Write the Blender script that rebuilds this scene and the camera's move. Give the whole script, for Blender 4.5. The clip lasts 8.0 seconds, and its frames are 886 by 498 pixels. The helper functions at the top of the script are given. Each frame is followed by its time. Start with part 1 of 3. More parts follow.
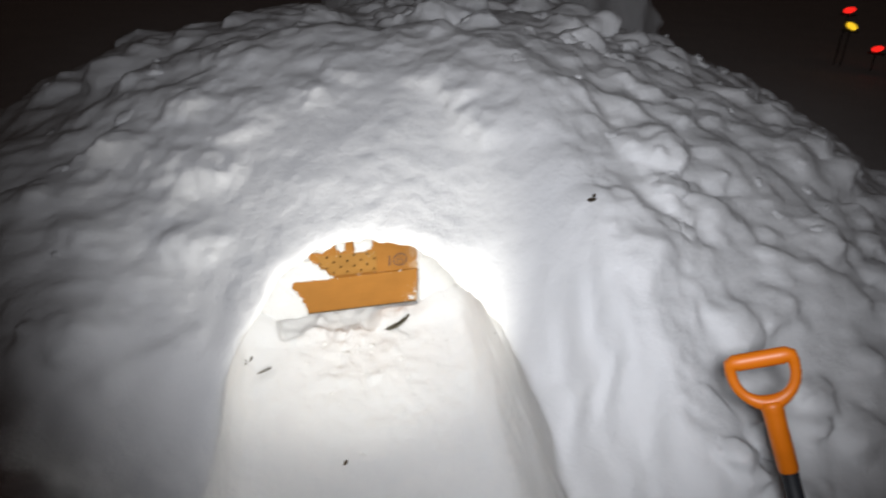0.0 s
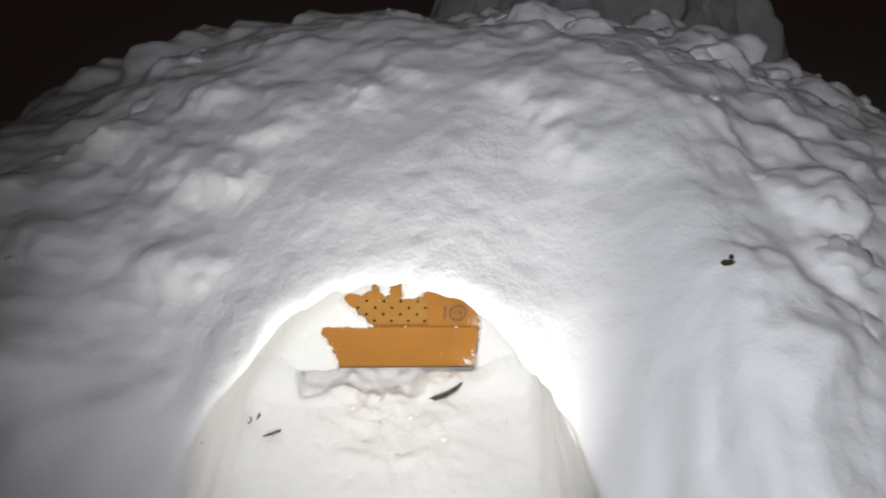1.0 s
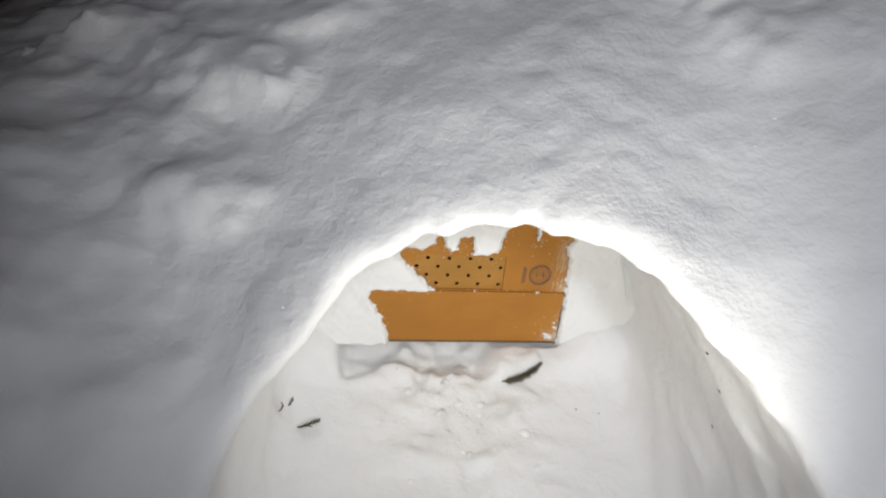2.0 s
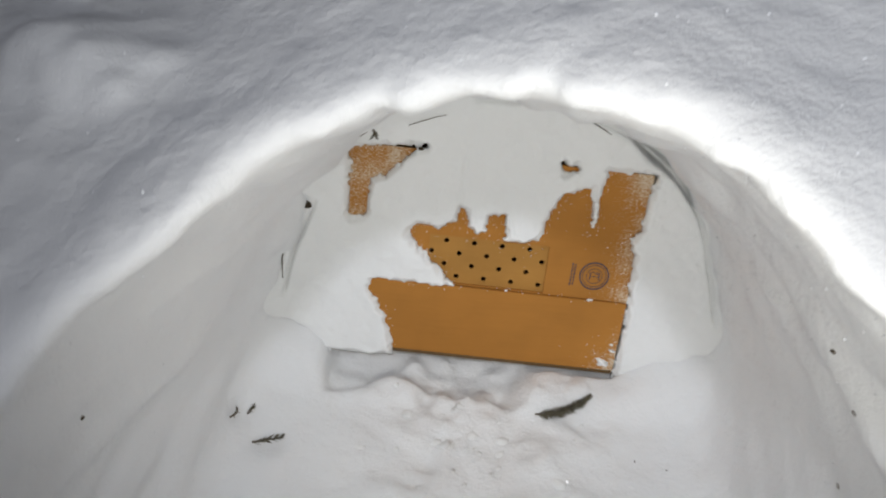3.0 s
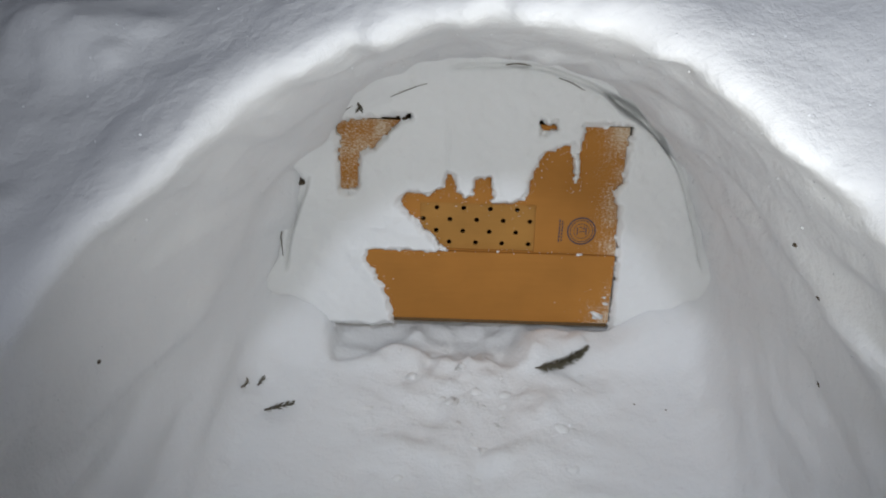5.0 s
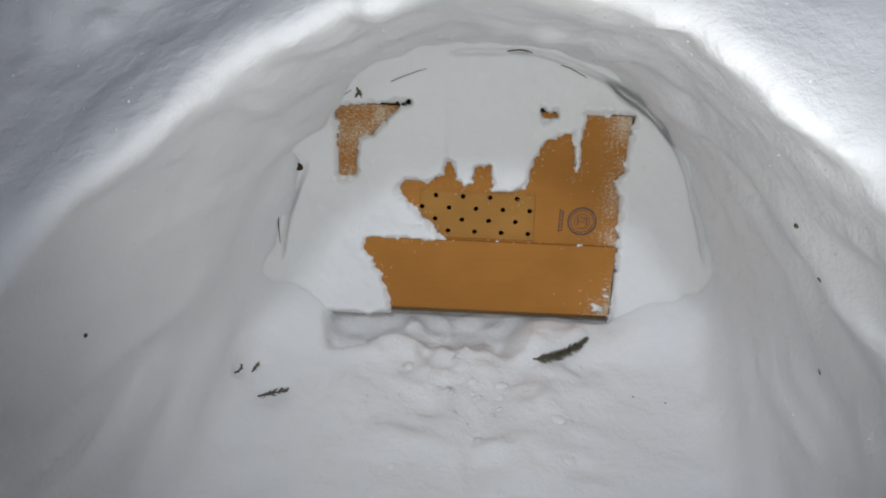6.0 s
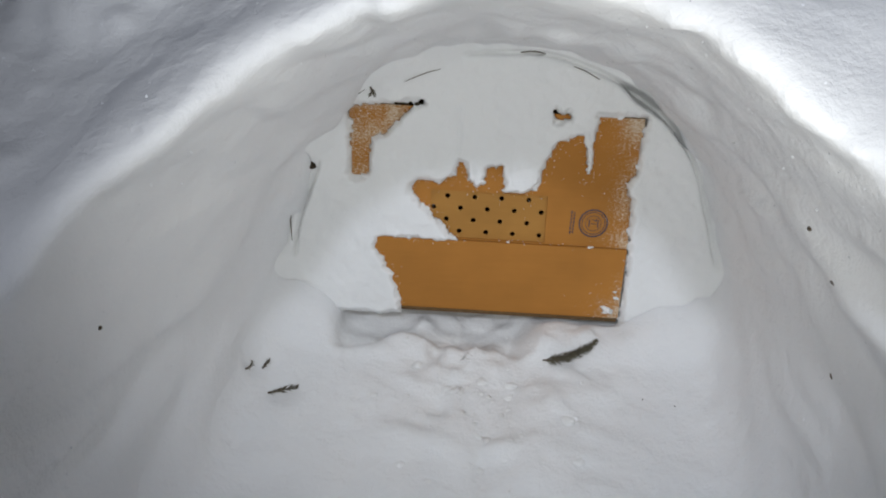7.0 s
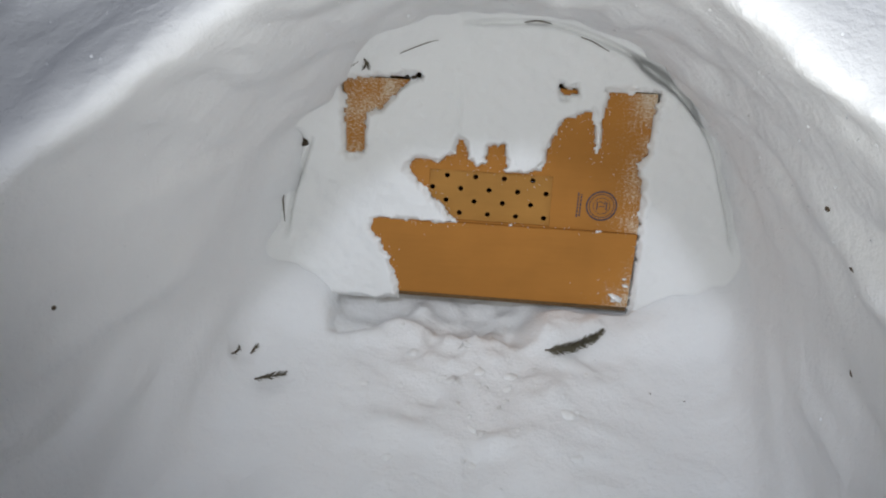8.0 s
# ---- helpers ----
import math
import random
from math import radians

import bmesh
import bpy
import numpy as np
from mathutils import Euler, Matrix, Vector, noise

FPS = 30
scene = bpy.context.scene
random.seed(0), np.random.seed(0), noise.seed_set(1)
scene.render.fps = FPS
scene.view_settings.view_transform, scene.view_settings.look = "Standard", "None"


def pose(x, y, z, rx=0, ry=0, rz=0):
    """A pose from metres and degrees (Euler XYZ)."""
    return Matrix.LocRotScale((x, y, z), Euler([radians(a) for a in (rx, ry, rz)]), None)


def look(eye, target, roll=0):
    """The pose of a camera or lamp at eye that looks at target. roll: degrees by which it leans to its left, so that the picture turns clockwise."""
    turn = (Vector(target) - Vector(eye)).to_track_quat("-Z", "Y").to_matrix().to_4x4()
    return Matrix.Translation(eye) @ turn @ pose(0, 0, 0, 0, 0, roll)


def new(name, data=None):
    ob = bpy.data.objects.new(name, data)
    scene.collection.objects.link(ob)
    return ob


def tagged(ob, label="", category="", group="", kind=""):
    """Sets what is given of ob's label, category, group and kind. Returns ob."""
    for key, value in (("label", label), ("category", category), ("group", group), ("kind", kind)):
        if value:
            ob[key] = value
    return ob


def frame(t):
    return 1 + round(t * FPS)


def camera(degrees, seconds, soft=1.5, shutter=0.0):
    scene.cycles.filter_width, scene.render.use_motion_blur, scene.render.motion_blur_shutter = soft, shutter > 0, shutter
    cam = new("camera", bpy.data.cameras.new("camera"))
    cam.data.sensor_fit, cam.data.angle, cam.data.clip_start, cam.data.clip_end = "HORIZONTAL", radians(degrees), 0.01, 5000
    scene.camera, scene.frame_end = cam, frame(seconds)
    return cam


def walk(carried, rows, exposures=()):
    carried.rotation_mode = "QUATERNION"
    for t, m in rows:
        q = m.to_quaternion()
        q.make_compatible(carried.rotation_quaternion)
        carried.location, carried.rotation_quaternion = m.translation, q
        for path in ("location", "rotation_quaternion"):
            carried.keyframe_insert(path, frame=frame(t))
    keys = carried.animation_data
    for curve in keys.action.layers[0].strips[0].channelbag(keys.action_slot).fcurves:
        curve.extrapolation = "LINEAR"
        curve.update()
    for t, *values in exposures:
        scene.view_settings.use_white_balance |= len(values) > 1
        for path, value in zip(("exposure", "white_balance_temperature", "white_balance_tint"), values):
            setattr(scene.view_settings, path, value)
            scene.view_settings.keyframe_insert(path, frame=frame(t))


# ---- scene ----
cam = camera(64.1, 8.0, soft=2.0, shutter=0.3)
PATH = [
    (0, (-0.366, -2.37, 1.559), (0.162, -0.69, 0.611), 2.5),
    (0.5, (-0.281, -2.221, 1.494), (-0.003, -0.506, 0.503), -0.1),
    (1, (-0.166, -1.9, 1.316), (0.121, -0.111, 0.47), 4.9),
    (1.5, (-0.228, -1.711, 1.177), (0.017, 0.064, 0.289), 4.8),
    (2, (-0.327, -1.487, 1.036), (-0.001, 0.263, 0.124), 6.6),
    (2.2, (-0.211, -1.366, 1.071), (0.017, 0.287, -0.032), 3.5),
    (3.3, (-0.097, -1.235, 0.613), (-0.112, 0.665, -0.011), 7.3),
    (3.5, (-0.076, -1.239, 0.623), (-0.045, 0.662, 0.002), 3.9),
    (3.7, (-0.074, -1.233, 0.6), (0.106, 0.652, -0.044), 5.2),
    (4, (-0.074, -1.258, 0.616), (0.037, 0.63, -0.033), 2.6),
    (4.5, (-0.088, -1.327, 0.627), (-0.063, 0.558, -0.042), 1.8),
    (5.8, (-0.07, -1.322, 0.59), (-0.048, 0.565, -0.073), 2.5),
    (6, (-0.068, -1.322, 0.584), (-0.063, 0.568, -0.071), 2.7),
    (6.5, (-0.066, -1.32, 0.581), (-0.052, 0.573, -0.065), 2.8),
    (7, (-0.07, -1.327, 0.58), (-0.093, 0.565, -0.069), 3.2),
    (7.5, (-0.065, -1.315, 0.571), (-0.089, 0.573, -0.089), 3.4),
    (8, (-0.017, -1.263, 0.552), (-0.115, 0.613, -0.134), 3.1),
]
walk(cam, [(t, look(eye, target, roll)) for t, eye, target, roll in PATH],
     exposures=[(0, 0.6, 7000, 10), (1.0, 0.45, 7000, 10), (1.5, 0.3, 7000, 10), (2.0, 0.15, 6950, 10), (3.5, -0.35, 6500, 10), (4.5, -0.47, 6350, 10), (8.0, -0.33, 6350, 10)])

# ---- light: two fixed lamps standing in for one carried head torch, night sky ----
world = bpy.data.worlds.new("night")
scene.world = world
world.use_nodes = True
wn = world.node_tree.nodes
wn["Background"].inputs[0].default_value = (0.30, 0.20, 0.17, 1)
wn["Background"].inputs[1].default_value = 0.016


def torch_stand_in(eye, target, watts, cone, size, colour):
    """One of two fixed lamps, always lit, that stand in for the carried torch."""
    light = bpy.data.lights.new("torch_stand_in", "SPOT")
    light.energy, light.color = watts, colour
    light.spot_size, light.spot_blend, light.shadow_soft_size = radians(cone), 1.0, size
    new("torch_stand_in", light).matrix_world = look(eye, target)


# near the first camera position, tinted blue for the outer snow
torch_stand_in((-0.32, -2.43, 1.63), (0.42, -0.42, 0.77), 96, 81, 0.09, (0.84, 0.885, 1.0))
# added lamp low in the passage mouth, brightens plug and walls
torch_stand_in((0.0, -1.20, 0.44), (0.0, 0.0, 0.37), 20, 97, 0.07, (0.99, 0.985, 0.935))















# ---- materials ----
def material(name):
    m = bpy.data.materials.new(name)
    m.use_nodes = True
    nt = m.node_tree
    return m, nt, nt.nodes["Principled BSDF"]


def node(nt, kind, **sets):
    n = nt.nodes.new(kind)
    for key, value in sets.items():
        n.inputs[key.replace("_", " ")].default_value = value
    return n


def noise_node(nt, scale, detail=3.0, rough=0.5, coords="Object", stretch=None):
    tc = nt.nodes.new("ShaderNodeTexCoord")
    n = node(nt, "ShaderNodeTexNoise", Scale=scale, Detail=detail, Roughness=rough)
    if stretch:
        mp = nt.nodes.new("ShaderNodeMapping")
        mp.inputs["Scale"].default_value = stretch
        nt.links.new(tc.outputs[coords], mp.inputs[0])
        nt.links.new(mp.outputs[0], n.inputs["Vector"])
    else:
        nt.links.new(tc.outputs[coords], n.inputs["Vector"])
    return n


def ramp(nt, source, stops):
    r = nt.nodes.new("ShaderNodeValToRGB")
    while len(r.color_ramp.elements) < len(stops):
        r.color_ramp.elements.new(0.5)
    for e, (p, c) in zip(r.color_ramp.elements, stops):
        e.position, e.color = p, (*c, 1) if len(c) == 3 else c
    nt.links.new(source, r.inputs[0])
    return r


def bump(nt, bsdf, *layers):
    last = None
    for source, strength, distance in layers:
        b = node(nt, "ShaderNodeBump", Strength=strength, Distance=distance)
        nt.links.new(source, b.inputs["Height"])
        if last:
            nt.links.new(last.outputs[0], b.inputs["Normal"])
        last = b
    nt.links.new(last.outputs[0], bsdf.inputs["Normal"])


def snow_material(name, light, dark, clumps):
    m, nt, b = material(name)
    big = noise_node(nt, 2.2, 4, 0.6)
    fine = noise_node(nt, 26, 5, 0.65)
    grain = noise_node(nt, 260, 3, 0.7)
    clump = noise_node(nt, 75, 4, 0.7)
    tint = ramp(nt, big.outputs[0], [(0.3, dark), (0.65, light)])
    nt.links.new(tint.outputs[0], b.inputs["Base Color"])
    b.inputs["Roughness"].default_value = 0.72
    b.inputs["Specular IOR Level"].default_value = 0.25
    b.inputs["Subsurface Weight"].default_value = 0.6
    b.inputs["Subsurface Radius"].default_value = (1.0, 1.0, 1.0)
    b.inputs["Subsurface Scale"].default_value = 0.006
    bump(nt, b, (fine.outputs[0], 0.40, clumps), (clump.outputs[0], 0.32, 0.35 * clumps), (grain.outputs[0], 0.35, 0.0016))
    return m


SNOW = snow_material("snow", (0.865, 0.875, 0.885), (0.80, 0.815, 0.83), 0.012)
PACKED = snow_material("packed_snow", (0.88, 0.89, 0.89), (0.845, 0.86, 0.865), 0.009)


def cardboard_material(name, colour, edge_frost, corner_frost=False):
    m, nt, b = material(name)
    fibre = noise_node(nt, 40, 5, 0.7, stretch=(0.35, 1, 3))
    blot = noise_node(nt, 7, 3)
    lo, hi = [tuple(c * k for c in colour) for k in (0.86, 1.08)]
    tone = ramp(nt, blot.outputs[0], [(0.3, lo), (0.7, hi)])
    mixed = nt.nodes.new("ShaderNodeMix")
    mixed.data_type = "RGBA"
    mixed.blend_type = "MULTIPLY"
    mixed.inputs[0].default_value = 0.25
    tint = ramp(nt, fibre.outputs[0], [(0.3, (0.75, 0.72, 0.68)), (0.7, (1, 1, 1))])
    nt.links.new(tone.outputs[0], mixed.inputs[6])
    nt.links.new(tint.outputs[0], mixed.inputs[7])
    out = mixed.outputs[2]
    rough_bump = fibre.outputs[0]
    if edge_frost:
        # rime that clings to the side edges of the board
        tc = nt.nodes.new("ShaderNodeTexCoord")
        sep = nt.nodes.new("ShaderNodeSeparateXYZ")
        nt.links.new(tc.outputs["Object"], sep.inputs[0])
        right = node(nt, "ShaderNodeMapRange")
        for i, v in zip((1, 2, 3, 4), (0.15, 0.285, -0.12, 0.42) if corner_frost else (0.16, 0.28, -0.12, 0.54)):
            right.inputs[i].default_value = v
        nt.links.new(sep.outputs["X"], right.inputs[0])
        left = node(nt, "ShaderNodeMapRange")
        for i, v in zip((1, 2, 3, 4), (-0.13, -0.19, 0.0, 0.47 if corner_frost else 0.0)):
            left.inputs[i].default_value = v
        nt.links.new(sep.outputs["X"], left.inputs[0])
        add = nt.nodes.new("ShaderNodeMath")
        upper = node(nt, "ShaderNodeMapRange")
        for i, v in zip((1, 2, 3, 4), (0.30, 0.41, 0.0, 0.10) if corner_frost else (0.025, 0.11, 0.0, -0.42)):
            upper.inputs[i].default_value = v
        nt.links.new(sep.outputs["Z"], upper.inputs[0])
        edges = nt.nodes.new("ShaderNodeMath")
        nt.links.new(right.outputs[0], edges.inputs[0])
        nt.links.new(upper.outputs[0], edges.inputs[1])
        nt.links.new(edges.outputs[0], add.inputs[0])
        nt.links.new(left.outputs[0], add.inputs[1])
        patch = noise_node(nt, 22, 3)
        flakes = noise_node(nt, 280, 6, 0.75, stretch=(0.7, 1, 1.15))
        s1 = node(nt, "ShaderNodeMath")
        s1.operation = "MULTIPLY"
        nt.links.new(patch.outputs[0], s1.inputs[0])
        nt.links.new(add.outputs[0], s1.inputs[1])
        s2 = nt.nodes.new("ShaderNodeMath")
        nt.links.new(s1.outputs[0], s2.inputs[0])
        nt.links.new(flakes.outputs[0], s2.inputs[1])
        mask = ramp(nt, s2.outputs[0], [(0.655, (0, 0, 0)), (0.80, (1, 1, 1))])
        rime = nt.nodes.new("ShaderNodeMix")
        rime.data_type = "RGBA"
        rime.inputs[7].default_value = (0.68, 0.57, 0.43, 1)
        nt.links.new(mask.outputs[0], rime.inputs[0])
        nt.links.new(out, rime.inputs[6])
        out = rime.outputs[2]
        rough_bump = mask.outputs[0]
    nt.links.new(out, b.inputs["Base Color"])
    b.inputs["Roughness"].default_value = 0.75
    b.inputs["Specular IOR Level"].default_value = 0.2
    bump(nt, b, (rough_bump, 0.3, 0.001))
    return m


def plain_material(name, colour, rough=0.6, spec=0.4, grain=60, depth=0.0008, var=0.15):
    m, nt, b = material(name)
    n = noise_node(nt, grain, 4, 0.6)
    lo, hi = [tuple(min(1, c * k) for c in colour) for k in (1 - var, 1 + var)]
    t = ramp(nt, n.outputs[0], [(0.3, lo), (0.7, hi)])
    nt.links.new(t.outputs[0], b.inputs["Base Color"])
    b.inputs["Roughness"].default_value = rough
    b.inputs["Specular IOR Level"].default_value = spec
    bump(nt, b, (n.outputs[0], 0.3, depth))
    return m


def glow_material(name, colour, strength):
    m, nt, b = material(name)
    b.inputs["Base Color"].default_value = (*[c * 0.5 for c in colour], 1)
    b.inputs["Emission Color"].default_value = (*colour, 1)
    b.inputs["Emission Strength"].default_value = strength
    return m


BOARD = cardboard_material("cardboard", (0.45, 0.195, 0.040), True)
BOARD_FACE = cardboard_material("cardboard_face", (0.45, 0.195, 0.040), True, True)
BOARD_INNER = cardboard_material("cardboard_inner", (0.45, 0.225, 0.055), False)
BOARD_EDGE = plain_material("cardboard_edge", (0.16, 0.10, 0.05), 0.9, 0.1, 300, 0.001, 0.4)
INK = plain_material("stamp_ink", (0.10, 0.075, 0.08), 0.8, 0.1, 200, 0.0002, 0.3)
ORANGE = plain_material("orange_plastic", (0.76, 0.185, 0.008), 0.42, 0.5, 25, 0.0005, 0.06)
BLACK = plain_material("black_shaft", (0.018, 0.02, 0.024), 0.5, 0.4, 50, 0.0005, 0.3)
BARK = plain_material("twig_bark", (0.11, 0.085, 0.06), 0.85, 0.2, 200, 0.001, 0.4)
NEEDLE = plain_material("spruce_needle", (0.098, 0.088, 0.060), 0.7, 0.3, 80, 0.0005, 0.45)
RED = glow_material("red_lens", (1.0, 0.02, 0.015), 0.7)
AMBER = glow_material("amber_lens", (1.0, 0.62, 0.03), 0.7)


# ---- mesh helpers ----
def link_mesh(name, bm, mat, smooth=True):
    me = bpy.data.meshes.new(name)
    bm.normal_update()
    bm.to_mesh(me)
    bm.free()
    me.materials.append(mat)
    if smooth:
        me.shade_smooth()
    return new(name, me)


def part(name, bm, mat, parent, label="", smooth=False):
    ob = link_mesh(name, bm, mat, smooth)
    ob.parent = parent
    return tagged(ob, label)


def empty(name, m=None):
    ob = new(name)
    ob.empty_display_size = 0.05
    if m is not None:
        ob.matrix_world = m
    return ob


def grid_mesh(name, verts, faces, mat):
    me = bpy.data.meshes.new(name)
    me.vertices.add(len(verts))
    me.vertices.foreach_set("co", np.asarray(verts, np.float32).ravel())
    faces = np.asarray(faces, np.int32)
    me.loops.add(faces.size)
    me.loops.foreach_set("vertex_index", faces.ravel())
    me.polygons.add(len(faces))
    me.polygons.foreach_set("loop_start", np.arange(0, faces.size, 4, dtype=np.int32))
    me.update(calc_edges=True)
    me.validate()
    me.materials.append(mat)
    me.shade_smooth()
    return new(name, me)


def box_bm(x0, x1, y0, y1, z0, z1, bevel=0.0):
    bm = bmesh.new()
    bmesh.ops.create_cube(bm, size=1)
    for v in bm.verts:
        v.co = Vector(((x0 + x1) / 2 + v.co.x * (x1 - x0), (y0 + y1) / 2 + v.co.y * (y1 - y0), (z0 + z1) / 2 + v.co.z * (z1 - z0)))
    if bevel:
        bmesh.ops.bevel(bm, geom=list(bm.edges), offset=bevel, segments=2, affect="EDGES")
    return bm


def tube(bm, points, radii, sides=10, cap=True):
    """A tube along points, one radius a point, added to bm."""
    rings, up = [], Vector((0.31, 0.2, 0.93))
    for i, p in enumerate(points):
        d = (Vector(points[min(i + 1, len(points) - 1)]) - Vector(points[max(i - 1, 0)])).normalized()
        a = d.cross(up).normalized()
        c = d.cross(a)
        rings.append([bm.verts.new(Vector(p) + radii[i] * (math.cos(q) * a + math.sin(q) * c)) for q in (2 * math.pi * k / sides for k in range(sides))])
    for r, s in zip(rings, rings[1:]):
        for k in range(sides):
            bm.faces.new((r[k], r[(k + 1) % sides], s[(k + 1) % sides], s[k]))
    if cap:
        bm.faces.new(rings[0][::-1])
        bm.faces.new(rings[-1])
    return bm


# ---- value noise on arrays ----
def lattice(ix, iy, iz, seed):
    h = (ix.astype(np.uint32) * np.uint32(374761393) + iy.astype(np.uint32) * np.uint32(668265263)
         + iz.astype(np.uint32) * np.uint32(2246822519) + np.uint32(seed * 3266489917 % 4294967296))
    h = (h ^ (h >> np.uint32(13))) * np.uint32(1274126177)
    h = (h ^ (h >> np.uint32(16))) * np.uint32(2654435769)
    return ((h >> np.uint32(8)) & np.uint32(0xFFFF)).astype(np.float32) / 32767.5 - 1


def vnoise(x, y, z, size, seed):
    """Smooth noise from -1 to 1 with lumps of the given size in metres."""
    size = np.broadcast_to(np.asarray(size, np.float32), (3,))
    q = [c / s for c, s in zip((x, y, z), size)]
    i = [np.floor(c).astype(np.int64) for c in q]
    f = [c - k for c, k in zip(q, i)]
    f = [c * c * (3 - 2 * c) for c in f]
    total = 0
    for a in (0, 1):
        wa = f[0] if a else 1 - f[0]
        for b in (0, 1):
            wb = wa * (f[1] if b else 1 - f[1])
            for c in (0, 1):
                total = total + wb * (f[2] if c else 1 - f[2]) * lattice(i[0] + a, i[1] + b, i[2] + c, seed)
    return total


def smooth(a, b, x):
    t = np.clip((x - a) / (b - a), 0, 1)
    return t * t * (3 - 2 * t)


def smax(a, b, k):
    h = np.clip(0.5 + 0.5 * (a - b) / k, 0, 1)
    return b + (a - b) * h + k * h * (1 - h)


# ---- the snow mound with its dug entrance ----
GROUND = -0.30
END = 0.07                     # where the dug passage stops, behind the snow plug


def mound_top(x, y):
    r2 = ((x - 0.50) / 2.6) ** 2 + ((y - 0.75) / 2.7) ** 2
    top = 1.065 * (1 - r2) - 1.2 * np.maximum(0, r2 - 0.8) ** 2
    top = top - 0.11 * np.exp(-((x - 0.35) / 0.75) ** 2 - ((y - 1.15) / 0.75) ** 2)
    # the steep shoulders over and beside the entrance
    top = top + 0.085 * np.exp(-((x - 0.32) / 0.62) ** 2 - ((y + 0.12) / 0.40) ** 2)
    top = top + 0.045 * np.exp(-((x - 0.60) / 0.25) ** 2 - ((y + 0.90) / 0.42) ** 2)
    # the shovelled hollow that leads to the entrance
    side = 1 - smooth(0.30, 0.66, np.where(x < -0.06, -0.62 * (x + 0.06) + 0.06, x + 0.06))
    back = 1 - smooth(-0.75, 0.40, y)
    brow = np.exp(-((x + 0.02) / 0.34) ** 2 - ((y + 0.60) / 0.30) ** 2)
    return top - (0.22 + 0.10 * (1 - smooth(-1.0, -0.62, y))) * side * back + 0.055 * brow


def clods(x, y, cell, seed, share):
    """Rounded clods strewn over the plan: their height over the surface."""
    x = x + 0.25 * cell * vnoise(x, y, 0 * x, 0.6 * cell, seed + 1)
    y = y + 0.25 * cell * vnoise(x, y, 0 * x, 0.6 * cell, seed + 2)
    ix, iy, best = np.floor(x / cell).astype(np.int64), np.floor(y / cell).astype(np.int64), 0 * x
    for dx in (-1, 0, 1):
        for dy in (-1, 0, 1):
            cx, cy, flat = ix + dx, iy + dy, np.zeros_like(ix)
            jx, jy, size, there = [lattice(cx, cy, flat + k, seed) for k in range(4)]
            r = cell * (0.42 + 0.22 * size)
            d2 = (x - (cx + 0.5 + 0.4 * jx) * cell) ** 2 + (y - (cy + 0.5 + 0.4 * jy) * cell) ** 2
            best = np.maximum(best, np.where(there < 2 * share - 1, np.sqrt(np.maximum(0, r * r - d2)), 0))
    return best


def gullies(x, y):
    """Chutes where loose snow slid down beside the entrance."""
    down = smooth(-0.86, -1.10, y)
    drift = 0.05 * vnoise(x, y, 0 * x, 0.20, 35) + 0.02 * vnoise(x, y, 0 * x, 0.08, 37)
    cut = 0 * x
    for at, lean, width, depth in ((0.385, 0.06, 0.028, 0.040), (0.465, 0.20, 0.024, 0.036), (0.55, 0.30, 0.034, 0.026)):
        cut = cut + depth * np.exp(-((x + drift - at - lean * (y + 1.1)) / width) ** 2)
    ripple = 0.010 * vnoise(x, 0.35 * y, 0 * x, 0.05, 36) * np.exp(-((x - 0.45) / 0.16) ** 2)
    return (cut + ripple) * down


def floor_height(x, y):
    z = np.maximum(-0.045 + 0.19 * y, -0.25) + 0.038 * smooth(-0.125, -0.05, y)
    z = z + 0.055 * smooth(-0.24, 0.05, y) ** 1.5 * smooth(0.25, 0.36, np.abs(x))
    # the broken shelf and the dark gap below the box
    ragged = y + 0.030 * vnoise(x, 0.4 * y, 0 * x, 0.085, 61) + 0.016 * vnoise(x, y, 0 * x, 0.03, 62)
    shelf = smooth(-0.30, -0.272, x) * (1 - smooth(0.05, 0.13, x))
    z = z - 0.052 * shelf * smooth(-0.105, -0.035, ragged)
    # melted hollows round the fallen sprigs
    for px, py, r, depth in ((-0.43, -0.18, 0.030, 0.016), (-0.36, -0.222, 0.028, 0.014), (-0.395, -0.17, 0.02, 0.010), (-0.47, -0.17, 0.022, 0.010), (-0.40, -0.34, 0.03, 0.008), (-0.34, -0.42, 0.03, 0.008)):
        z = z - depth * np.exp(-((x - px) ** 2 + (y - py) ** 2) / r ** 2)
    return z + 0.012 * smooth(0.0, 0.06, y)


def arch(x, y, z, grow=0.0):
    """Below 1 inside the arch of the passage."""
    yy = np.minimum(y, 0.0)
    off = x - (0.03 + 0.12 * yy)
    across = np.abs(off) / (0.43 - (0.02 + 0.02 * smooth(-0.05, 0.15, off)) * yy + grow)
    above = np.maximum(z, 0) / (0.52 - (0.124 + 0.012 * np.exp(-((off - 0.15) / 0.14) ** 2)) * yy + grow)
    return (across ** 2.2 + above ** 2.2 + 1e-9) ** (1 / 2.2)


def axis_steps(a, b, fine0, fine1, step, growth, most):
    mid = list(np.arange(fine0, fine1, step))
    for sign, stop in ((1, b), (-1, a)):
        s, v = step, mid[-1] if sign > 0 else mid[0]
        while sign * (stop - v) > 0:
            s = min(s * growth, most)
            v += sign * s
            mid.append(v) if sign > 0 else mid.insert(0, v)
    return np.array(mid, np.float32)


